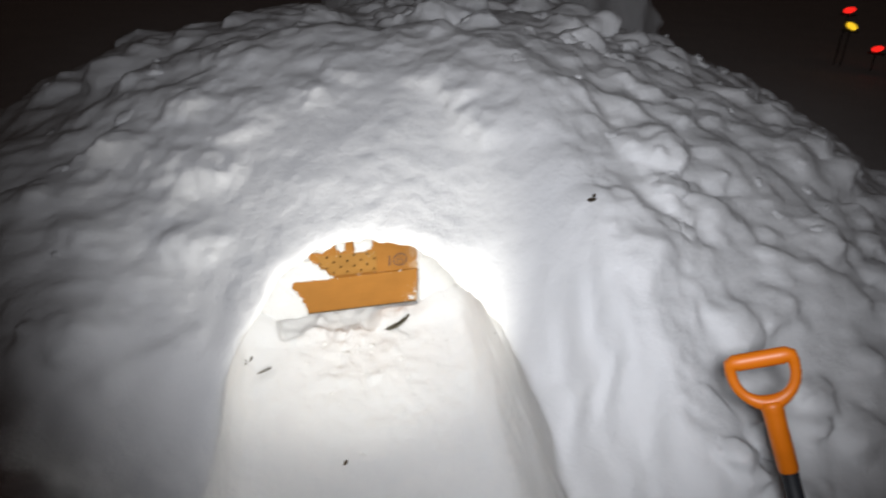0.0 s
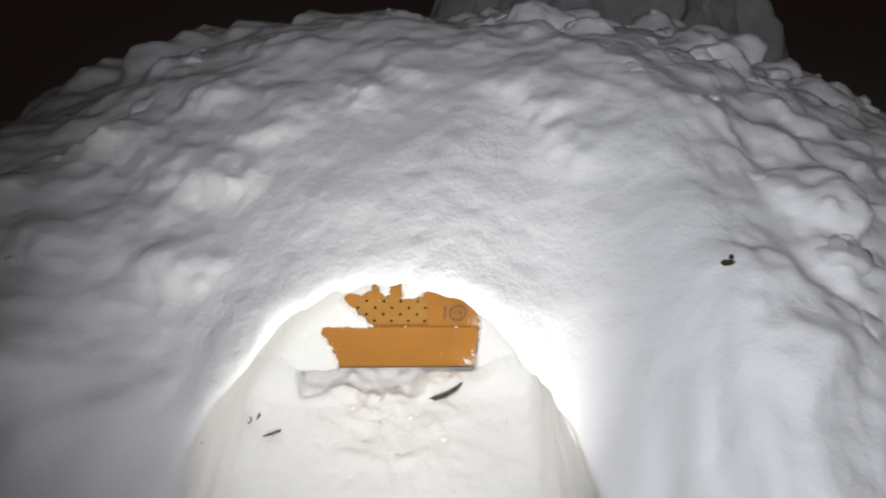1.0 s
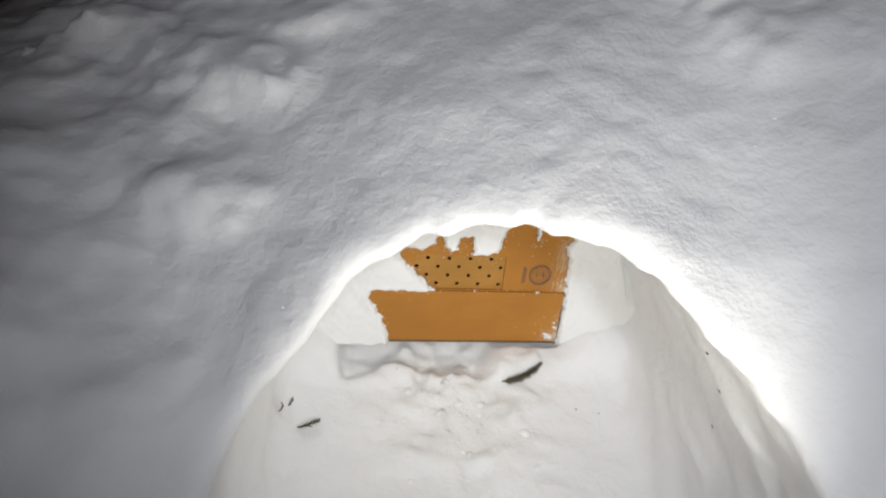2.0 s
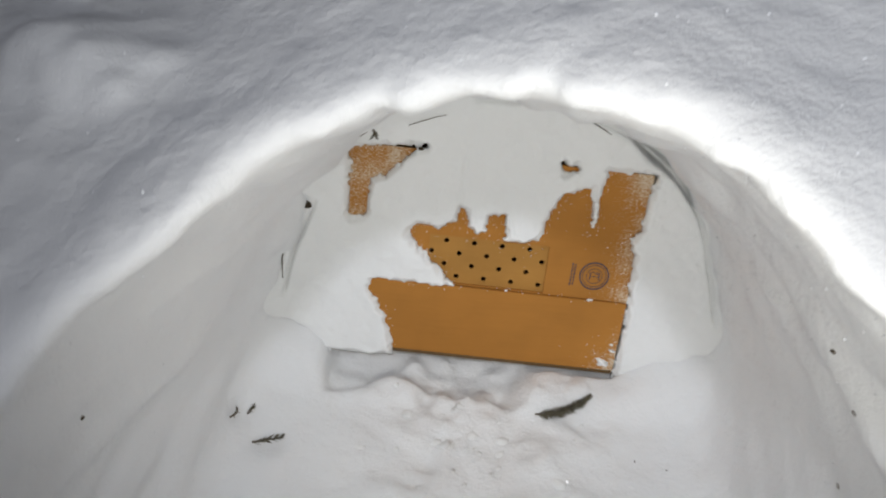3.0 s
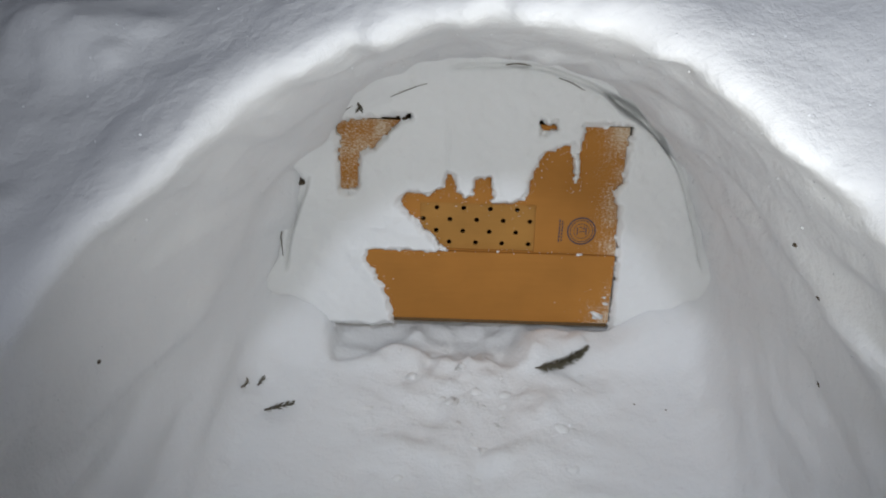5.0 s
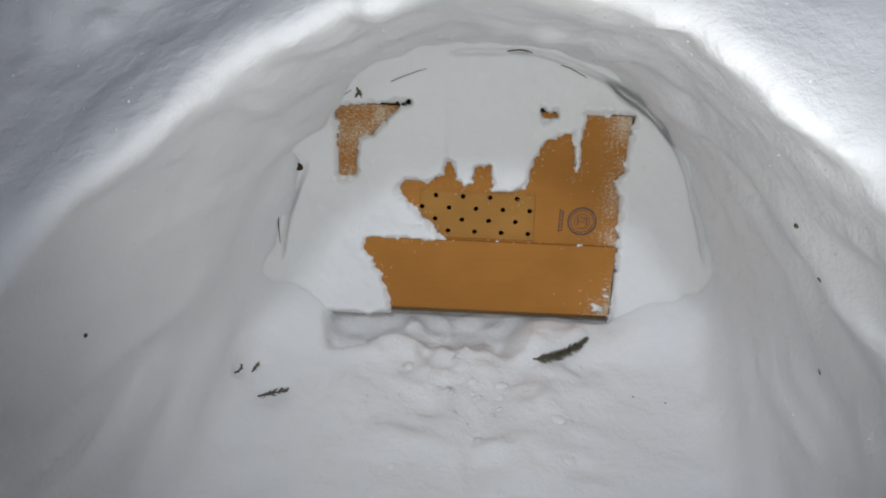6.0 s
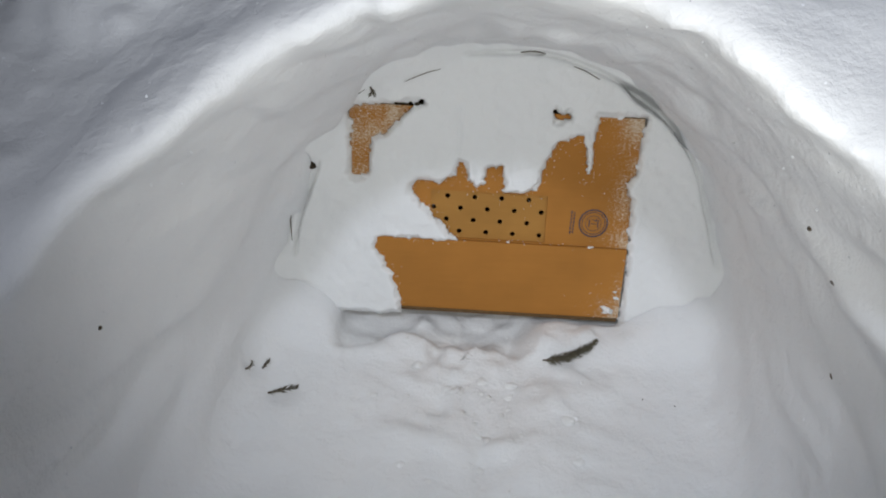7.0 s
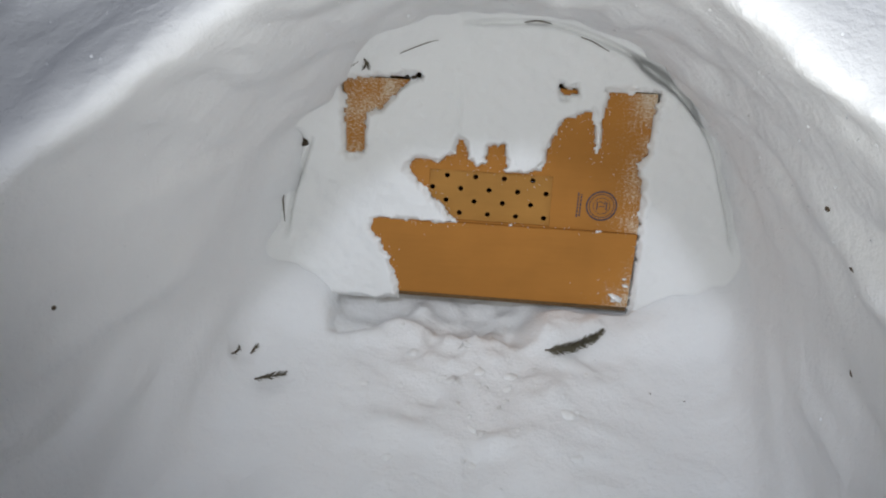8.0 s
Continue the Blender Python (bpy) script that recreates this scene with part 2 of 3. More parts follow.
def surface_nets(F, xs, ys, zs):
    solid = F < 0
    n = sum(solid[a:a - 1 or None, b:b - 1 or None, c:c - 1 or None].astype(np.int8) for a in (0, 1) for b in (0, 1) for c in (0, 1))
    ci, cj, ck = np.nonzero((n > 0) & (n < 8))
    index = np.full(n.shape, -1, np.int32)
    index[ci, cj, ck] = np.arange(len(ci))
    grid = (xs, ys, zs)
    total, count = np.zeros((len(ci), 3), np.float32), np.zeros(len(ci), np.float32)
    for axis in range(3):
        u, v = [a for a in range(3) if a != axis]
        for du in (0, 1):
            for dv in (0, 1):
                lo = [ci, cj, ck]
                lo[u], lo[v] = lo[u] + du, lo[v] + dv
                hi = list(lo)
                hi[axis] = hi[axis] + 1
                fa, fb = F[tuple(lo)], F[tuple(hi)]
                cross = (fa < 0) != (fb < 0)
                t = np.where(cross, fa / np.where(cross, fa - fb, 1), 0)
                place = np.stack([grid[a][lo[a]] for a in range(3)], 1)
                place[:, axis] += t * (grid[axis][hi[axis]] - grid[axis][lo[axis]])
                total += place * cross[:, None]
                count += cross
    verts = total / count[:, None]
    faces = []
    for axis in range(3):
        u, v = [(1, 2), (2, 0), (0, 1)][axis]
        a = [slice(None)] * 3
        b = list(a)
        a[axis], b[axis] = slice(None, -1), slice(1, None)
        sa, sb = solid[tuple(a)], solid[tuple(b)]
        e = np.array(np.nonzero(sa != sb))
        e = e[:, (e[u] > 0) & (e[v] > 0) & (e[u] < F.shape[u] - 1) & (e[v] < F.shape[v] - 1)]
        quad = []
        for du, dv in ((-1, -1), (0, -1), (0, 0), (-1, 0)):
            c = e.copy()
            c[u] += du
            c[v] += dv
            quad.append(index[tuple(c)])
        q = np.stack(quad, 1)
        flip = ~sa[tuple(e)]
        q[flip] = q[flip][:, ::-1]
        faces.append(q)
    return verts, np.concatenate(faces)


def heap_lumps(F, xs, ys, zs, top):
    """Thrown shovelfuls of snow that stand proud of the heap and grow into it."""
    rng = random.Random(23)

    def lump(x, y, r, sink, k):
        i, j = int(np.searchsorted(xs, x)), int(np.searchsorted(ys, y))
        if not (0 < i < len(xs) and 0 < j < len(ys)):
            return
        z = float(top[i, j]) - sink * r
        turn, flat, long = rng.uniform(0, math.pi), rng.uniform(0.62, 0.95), rng.uniform(1.0, 1.45)
        lean = rng.uniform(-0.5, 0.5)
        s = tuple(slice(*np.searchsorted(a, (c - 1.7 * r - k, c + 1.7 * r + k))) for a, c in zip((xs, ys, zs), (x, y, z)))
        X, Y, Z = np.meshgrid(xs[s[0]] - x, ys[s[1]] - y, zs[s[2]] - z, indexing="ij")
        if not X.size:
            return
        u = (X * math.cos(turn) + Y * math.sin(turn)) / long + lean * Z
        v = Y * math.cos(turn) - X * math.sin(turn)
        d = (np.abs(u) ** 2.2 + np.abs(v) ** 2.2 + np.abs(Z / flat) ** 2.2 + 1e-12) ** (1 / 2.2) - r
        d = d + 0.22 * r * vnoise(X + x, Y + y, Z + z, 0.8 * r, 33) + 0.12 * r * vnoise(X + x, Y + y, Z + z, 0.35 * r, 34)
        F[s] = -smax(-F[s], -d, k)

    done = 0
    while done < 430:
        x, y = rng.uniform(0.30, 2.5), rng.uniform(-1.55, 1.7)
        near = math.hypot(x + 0.02, 0.85 * (y + 0.55))
        if near < 0.72 or (y < -0.7 and x < 0.62) or rng.random() > 0.25 + 0.75 * min(1, (near - 0.72) / 0.5):
            continue
        lump(x, y, 0.036 + 0.062 * rng.random() ** 2.2, rng.uniform(-0.05, 0.5), 0.012 + 0.018 * rng.random())
        done += 1
    done = 0
    while done < 150:
        x, y = rng.uniform(-1.9, 0.5), rng.uniform(-1.4, 1.7)
        if math.hypot(x + 0.02, 0.85 * (y + 0.55)) < 0.80 or (y < -0.75 and x > -0.75):
            continue
        lump(x, y, 0.06 + 0.085 * rng.random(), rng.uniform(0.45, 0.85), 0.045)
        done += 1
    done = 0
    while done < 90:
        x, y = rng.uniform(-1.1, 0.75), rng.uniform(-0.95, 0.5)
        if math.hypot(x + 0.02, 0.85 * (y + 0.55)) < 0.47 or (y < -0.45 and -0.5 < x < 0.6):
            continue
        lump(x, y, 0.045 + 0.06 * rng.random(), rng.uniform(0.68, 0.95), 0.055)
        done += 1


def build_mound():
    xs = axis_steps(-2.9, 3.6, -0.62, 0.72, 0.010, 1.04, 0.022)
    ys = axis_steps(-2.7, 3.9, -1.35, 0.09, 0.010, 1.04, 0.024)
    zs = axis_steps(-0.34, 1.30, -0.22, 1.12, 0.012, 1.08, 0.03)
    X, Y, Z = np.meshgrid(xs, ys, zs, indexing="ij")
    gx, gy = np.meshgrid(xs, ys, indexing="ij")
    top = mound_top(gx, gy)
    away = smooth(0.42, 0.85, np.hypot(gx + 0.02, 0.85 * (gy + 0.55)))
    rubble = away * (0.32 + 0.68 * smooth(-0.1, 0.8, gx + 0.35 * gy))
    top = top + rubble * (0.22 * clods(gx, gy, 0.36, 81, 0.5) + 0.14 * clods(gx, gy, 0.20, 51, 0.5)) - 0.03 * rubble - gullies(gx, gy)
    low = floor_height(gx, gy)
    trodden = np.exp(-((gx - 0.02) / 0.26) ** 2) * smooth(-0.75, -0.25, gy)
    low = low + trodden * (0.06 * clods(gx, gy, 0.11, 91, 0.30) + 0.36 * clods(gx, gy, 0.05, 96, 0.34) + 0.6 * smooth(-0.25, -0.1, gy) * clods(gx, gy, 0.036, 98, 0.5)
                           + 0.006 * vnoise(gx, gy, 0 * gx, 0.12, 99) + 0.006 * vnoise(gx, gy, 0 * gx, 0.045, 100) + 0.004 * vnoise(gx, gy, 0 * gx, 0.025, 101))
    fm = Z - top[:, :, None]
    ft = 0.45 * (arch(X, Y, Z) - 1)
    ft = smax(ft, low[:, :, None] - Z, 0.09)
    # low at both sides the passage closes in a rounded corner
    wing = smooth(0.33, 0.40, np.abs(X - 0.03)) * (1 - smooth(0.0, 0.13, Z))
    ft = smax(ft, Y - END + 0.105 * wing, 0.01 + 0.07 * wing)
    pocket = np.maximum(np.maximum(np.abs(X) - 0.287, np.abs(Z - 0.195) - 0.215), Y - 0.26)
    ft = np.where(Y > -0.02, np.minimum(ft, pocket), ft)
    # relief only where the surface can be
    near = np.abs(smax(fm, -ft, 0.03)) < 0.16
    x, y, z = X[near], Y[near], Z[near]
    rough = 0.38 + 0.62 * smooth(0.32, 0.80, np.hypot(x + 0.05, 0.8 * (y + 0.55)))
    rough = rough * (0.90 + 0.10 * smooth(-0.2, 0.9, x))
    wx = x + 0.05 * vnoise(x, y, z, 0.2, 31)
    wy = y + 0.05 * vnoise(x, y, z, 0.2, 32)
    big = vnoise(wx, wy, z, 0.42, 1)
    mid = vnoise(wx, wy, z, 0.17, 2)
    clod = 1 - np.abs(vnoise(wx, wy, z, 0.11, 3)) * 2
    small = vnoise(x, y, z, 0.055, 4)
    tiny = vnoise(x, y, z, 0.026, 5)
    relief = rough * (0.042 * big + 0.020 * mid + 0.006 * clod + 0.008 * small + 0.005 * tiny)
    m = fm[near] - relief
    # shovel marks run along the passage walls
    marks = 0.012 * vnoise(x, y + 0.6 * z, z - 0.5 * y, (0.07, 0.45, 0.07), 7) + 0.006 * vnoise(x, y, z, (0.03, 0.16, 0.03), 8)
    crumbs = 0.010 * vnoise(x, y, z, 0.06, 9) + 0.006 * vnoise(x, y, z, 0.028, 10)
    on_floor = 1 - smooth(0.0, 0.12, z - floor_height(x, y))
    t = ft[near] + marks * (1 - 0.6 * on_floor) + crumbs * (0.25 + 0.3 * on_floor * np.exp(-((x - 0.03) / 0.24) ** 2))
    F = smax(fm, -ft, 0.03)
    F[near] = smax(m, -t, 0.055 - 0.030 * smooth(0.0, 0.3, x))
    heap_lumps(F, xs, ys, zs, top)
    verts, faces = surface_nets(F, xs, ys, zs)
    ob = grid_mesh("snow_mound", verts, faces, SNOW)
    tagged(ob, "large rough heap of shovelled white snow with a dug arched entrance", "snow mound", kind="structure")
    return ob, verts, faces


mound, mound_verts, mound_faces = build_mound()
from mathutils.bvhtree import BVHTree
snow_tree = BVHTree.FromPolygons([tuple(v) for v in mound_verts.tolist()], mound_faces.tolist())


def on_snow(x, y, start=2.0):
    hit = snow_tree.ray_cast(Vector((x, y, start)), Vector((0, 0, -1)))
    return hit[0], hit[1]


# ---- ground out to the horizon ----
def build_ground():
    bm = bmesh.new()
    rings = [0.0, 1.5, 3, 4, 5, 6, 8, 11, 15, 22, 35, 60, 120, 400, 1500, 4000]
    seg = 96
    prev = None
    for r in rings:
        ring = []
        for k in range(seg if r else 1):
            a = 2 * math.pi * k / seg
            x, y = 0.3 + r * math.cos(a), 0.6 + r * math.sin(a)
            z = GROUND + (0.05 * noise.noise(Vector((x * 0.8, y * 0.8, 0))) if 2 < r < 60 else 0)
            ring.append(bm.verts.new((x, y, z)))
        if prev:
            for k in range(seg):
                if len(prev) == 1:
                    bm.faces.new((prev[0], ring[k], ring[(k + 1) % seg]))
                else:
                    bm.faces.new((prev[k], ring[k], ring[(k + 1) % seg], prev[(k + 1) % seg]))
        prev = ring
    ob = link_mesh("ground", bm, SNOW)
    tagged(ob, "flat snow-covered ground in the dark", "ground", kind="structure")


build_ground()


# ---- a second bank behind the mound ----
def build_bank():
    nx, ny = 180, 60
    xs = np.linspace(-3.4, 4.3, nx)
    ys = np.linspace(3.0, 5.6, ny)
    X, Y = np.meshgrid(xs, ys, indexing="ij")
    zero = X * 0
    rise = smooth(3.1, 4.5, Y + 0.15 * vnoise(X, zero, zero, 0.5, 21)) * (1 - smooth(2.6, 4.3, X + 0.3 * vnoise(zero, Y, zero, 0.35, 25))) * smooth(0.4, 1.8, X + 0.3 * vnoise(zero, Y, zero, 0.3, 26))
    folds = vnoise(X, Y * 0.25, zero, 0.28, 22)
    Z = GROUND - 0.03 + rise * (2.3 + 0.15 * vnoise(X, Y, zero, 0.7, 23)) + 0.36 * folds * rise * (1 - 0.5 * rise) + 0.10 * vnoise(X, Y, zero, 0.16, 24) * rise - 0.30 * np.abs(vnoise(X + 0.4 * Y, Y * 0.2, zero, 0.17, 27)) * rise
    verts = np.stack([X.ravel(), (Y + (0.30 * folds + 0.22 * vnoise(X, zero, Z, 0.20, 28) + 0.10 * vnoise(X, Y, Z, 0.09, 29)) * np.minimum(rise * 3, 1)).ravel(), Z.ravel()], 1)
    i = (np.arange(nx - 1)[:, None] * ny + np.arange(ny - 1)[None, :]).ravel()
    faces = np.stack([i, i + ny, i + ny + 1, i + 1], 1)
    ob = grid_mesh("snow_bank", verts, faces, SNOW)
    tagged(ob, "tall furrowed snow bank in the dark behind the mound", "snow bank", kind="structure")


build_bank()

# ---- packed snow that plugs the entrance round the box ----
BARE_CORNER = [(-.269, .399), (-.193, .405), (-.14, .411), (-.167, .396), (-.208, .35), (-.235, .342), (-.237, .277), (-.256, .26), (-.268, .273)]
BARE_FACE = [(-.216, .143), (-.215, .122), (-.184, .076), (-.17, .041), (-.16, -.03), (.276, -.03), (.275, .099), (.275, .147), (.267, .25),
             (.25, .271), (.270, .305), (.275, .404), (.19, .401), (.188, .355), (.182, .281), (.167, .365), (.12, .349), (.102, .308), (.085, .255),
             (.064, .248), (.023, .251), (.015, .296), (-.009, .291), (-.014, .264), (-.028, .254), (-.049, .268), (-.055, .303), (-.066, .303),
             (-.067, .278), (-.104, .259), (-.14, .265), (-.156, .244), (-.113, .203), (-.056, .145)]
BARE_SPOT = [(.106, .407), (.118, .399), (.129, .407), (.135, .397), (.112, .391)]


def outside(px, pz, outline):
    """Distance to an outline, below 0 inside it."""
    best, inside = np.full(px.shape, 9.0), np.zeros(px.shape, bool)
    for (ax, az), (bx, bz) in zip(outline, outline[1:] + outline[:1]):
        ex, ez = bx - ax, bz - az
        t = np.clip(((px - ax) * ex + (pz - az) * ez) / (ex * ex + ez * ez), 0, 1)
        best = np.minimum(best, np.hypot(px - ax - t * ex, pz - az - t * ez))
        over = ((az > pz) != (bz > pz)) & (px < ax + ex * (pz - az) / (ez if ez else 1e-9))
        inside ^= over
    return np.where(inside, -best, best)


def build_plug():
    step = 0.003
    xs, zs = np.arange(-0.47, 0.53, step), np.arange(-0.13, 0.56, step)
    X, Z = np.meshgrid(xs, zs, indexing="ij")
    zero = X * 0
    bare = np.minimum(np.minimum(outside(X, Z, BARE_CORNER), outside(X, Z, BARE_FACE)), outside(X, Z, BARE_SPOT))
    bare = bare + 0.0028 * vnoise(X, Z, zero, 0.014, 41) + 0.003 * vnoise(X, Z, zero, 0.007, 42)
    bottom = Z + 0.016 + 0.006 * vnoise(X, Z, zero, 0.03, 43)
    edge = np.minimum(bare, np.maximum(bottom, np.abs(X) - 0.285))
    thick = 0.015 * smooth(-0.001, 0.011, np.minimum(edge, 0.02))
    ring = 1 - arch(X, zero, Z)
    # a thin broken crack where plug and passage wall part, elsewhere they merge
    turn = np.arctan2(np.maximum(Z, 0), X - 0.03) + 0.15 * vnoise(X, Z, zero, 0.10, 44)
    crack = smooth(0.28, 0.40, turn) * (1 - smooth(1.60, 1.85, turn)) + smooth(2.52, 2.60, turn) * (1 - smooth(2.88, 2.96, turn))
    ring = ring + 0.010 * vnoise(X, Z, zero, 0.08, 47)
    Y = -0.003 - thick - 0.005 * vnoise(X, Z, zero, 0.13, 45) * smooth(0.0, 0.03, edge) - 0.003 * vnoise(X, Z, zero, 0.035, 46) - 0.0012 * vnoise(X, Z, zero, 0.013, 48)
    Y = Y - 0.050 * (1 - smooth(-0.07, 0.13, ring)) ** 2 * (1 - crack)
    gap = np.exp(-((turn - 1.0) / 0.16) ** 2)
    Y = Y + (0.022 + 0.085 * gap) * crack * np.exp(-((ring - np.where(X < -0.2, 0.035, 0.018)) / (0.0075 + 0.008 * gap)) ** 2)
    Y = Y + 0.05 * (1 - smooth(-0.04, 0.05, Z)) * smooth(0.33, 0.39, np.abs(X - 0.03))
    Y = Y + 0.004 * np.exp(-((X + 0.066) / 0.0035) ** 2) * smooth(0.27, 0.30, Z) * (1 - smooth(0.37, 0.42, Z))
    front = lambda x, z: float(Y[int(round((x + 0.47) / step)), int(round((z + 0.13) / step))])
    keep = (edge > -0.0015) & (ring > -0.07)
    cell = keep[:-1, :-1] & keep[1:, :-1] & keep[:-1, 1:] & keep[1:, 1:]
    i, k = np.nonzero(cell)
    nz = len(zs)
    quads = np.stack([i * nz + k, (i + 1) * nz + k, (i + 1) * nz + k + 1, i * nz + k + 1], 1)
    used, back = np.unique(quads, return_inverse=True)
    verts = np.stack([X.ravel(), Y.ravel(), Z.ravel()], 1)[used]
    ob = grid_mesh("snow_plug", verts, back.reshape(-1, 4), PACKED)
    solid = ob.modifiers.new("depth", "SOLIDIFY")
    solid.thickness, solid.offset = 0.012, -1
    tagged(ob, "smooth packed white snow closing the entrance round a box", "snow wall", kind="structure")
    return front


plug_front = build_plug()


# ---- the cardboard box ----
def sheet_with_holes(x0, x1, z0, z1, y, depth, holes):
    """A board in the xz plane with openings; each hole is a list of points."""
    bm = bmesh.new()
    loops = [[(x0, z0), (x1, z0), (x1, z1), (x0, z1)], *holes]
    edges = []
    for loop in loops:
        vs = [bm.verts.new((x, y, z)) for x, z in loop]
        edges += [bm.edges.new((a, b)) for a, b in zip(vs, vs[1:] + vs[:1])]
    fill = bmesh.ops.triangle_fill(bm, edges=edges, use_beauty=True)
    faces = [g for g in fill["geom"] if isinstance(g, bmesh.types.BMFace)]
    out = bmesh.ops.extrude_face_region(bm, geom=faces)
    for v in out["geom"]:
        if isinstance(v, bmesh.types.BMVert):
            v.co.y += depth
    bmesh.ops.recalc_face_normals(bm, faces=bm.faces)
    return bm


def disc(cx, cz, r, n=14):
    return [(cx + r * math.cos(2 * math.pi * k / n), cz + r * math.sin(2 * math.pi * k / n)) for k in range(n)]


def annulus(cx, cz, r0, r1, y, n=40):
    bm = bmesh.new()
    rings = [[bm.verts.new((x, y + dy, z)) for x, z in disc(cx, cz, r, n)] for r, dy in ((r0, 0.0004), (r0, -0.0004), (r1, -0.0004), (r1, 0.0004))]
    for a, b in zip(rings, rings[1:]):
        for k in range(n):
            bm.faces.new((a[k], a[(k + 1) % n], b[(k + 1) % n], b[k]))
    return bm


def text_bm(text, size, turn, x, y, z):
    cu = bpy.data.curves.new("print", "FONT")
    cu.body, cu.size, cu.align_x, cu.align_y, cu.extrude = text, size, "CENTER", "CENTER", 0.0003
    ob = bpy.data.objects.new("print", cu)
    me = bpy.data.meshes.new_from_object(ob)
    me.transform(pose(x, y, z, 90, 0, 0) @ pose(0, 0, 0, 0, 0, turn))
    bm = bmesh.new()
    bm.from_mesh(me)
    bpy.data.objects.remove(ob)
    return bm


def build_box():
    box = empty("cardboard_box")
    tagged(box, "brown corrugated cardboard box frosted with snow, plugging the entrance", "box")
    W = 0.275
    front = box_bm(-W, W, -0.006, 0.0, 0.0, 0.1468, 0.0012)
    for v in front.verts:
        v.co.y += 0.003 * math.sin(7 * v.co.x) * v.co.z * 4
    part("front_flap", front, BOARD, box, "plain wide brown flap")
    part("face_panel", sheet_with_holes(-W, W, 0.1475, 0.402, 0.0, 0.004, [[(-0.115, 0.150), (0.112, 0.150), (0.110, 0.245), (-0.115, 0.245)]]), BOARD_FACE, box, "brown panel with a rectangular cut-out")
    holes = [disc(-0.109 + 0.0525 * i + 0.0262 * (1 - r % 2), 0.2095 - 0.0235 * (r - 1), 0.0049) for r in range(4) for i in range(-1, 5)
             if -0.116 < -0.109 + 0.0525 * i + 0.0262 * (1 - r % 2) < 0.118]
    part("perforated_sheet", sheet_with_holes(-0.14, 0.14, 0.140, 0.256, 0.0065, 0.004, holes), BOARD_INNER, box, "yellowish sheet punched with round holes")
    # thick and dark, so it shows as the dark line below the flap
    part("bottom_panel", box_bm(-W, W, 0.001, 0.24, -0.011, -0.0015, 0.0012), BOARD_EDGE, box, "dark brown bottom edge")
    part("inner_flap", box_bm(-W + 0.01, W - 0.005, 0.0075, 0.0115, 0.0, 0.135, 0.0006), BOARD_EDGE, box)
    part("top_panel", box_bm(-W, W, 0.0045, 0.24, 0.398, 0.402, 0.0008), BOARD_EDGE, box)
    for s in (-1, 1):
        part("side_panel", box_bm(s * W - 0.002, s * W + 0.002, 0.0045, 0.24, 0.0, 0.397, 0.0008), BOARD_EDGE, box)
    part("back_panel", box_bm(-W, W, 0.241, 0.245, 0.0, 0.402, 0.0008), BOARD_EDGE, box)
    stamp = part("stamp_ring", annulus(0.203, 0.196, 0.0255, 0.0285, -0.0005), INK, box, "round dark printed stamp")
    part("stamp_line", annulus(0.203, 0.196, 0.0215, 0.0228, -0.0005), INK, stamp)
    part("stamp_line", annulus(0.203, 0.196, 0.0145, 0.0155, -0.0005), INK, stamp)
    part("stamp_number", text_bm("71", 0.016, -90, 0.203, -0.0007, 0.199), INK, stamp)
    for z, half in ((0.196, 0.0075),):
        for dx in (-0.008, 0.009):
            part("stamp_bar", box_bm(0.203 + dx - 0.0012, 0.203 + dx + 0.0012, -0.0007, -0.0001, z - half, z + half), INK, stamp)
    for dx, lo, hi in ((0.0, 0.172, 0.219), (0.0052, 0.174, 0.216)):
        z = lo
        while z < hi:
            n = 0.003 + 0.004 * random.random()
            part("caption_bar", box_bm(0.158 + dx, 0.161 + dx, -0.0006, -0.0001, z, min(z + n, hi)), INK, box)
            z += n + 0.0016
    return box


build_box()


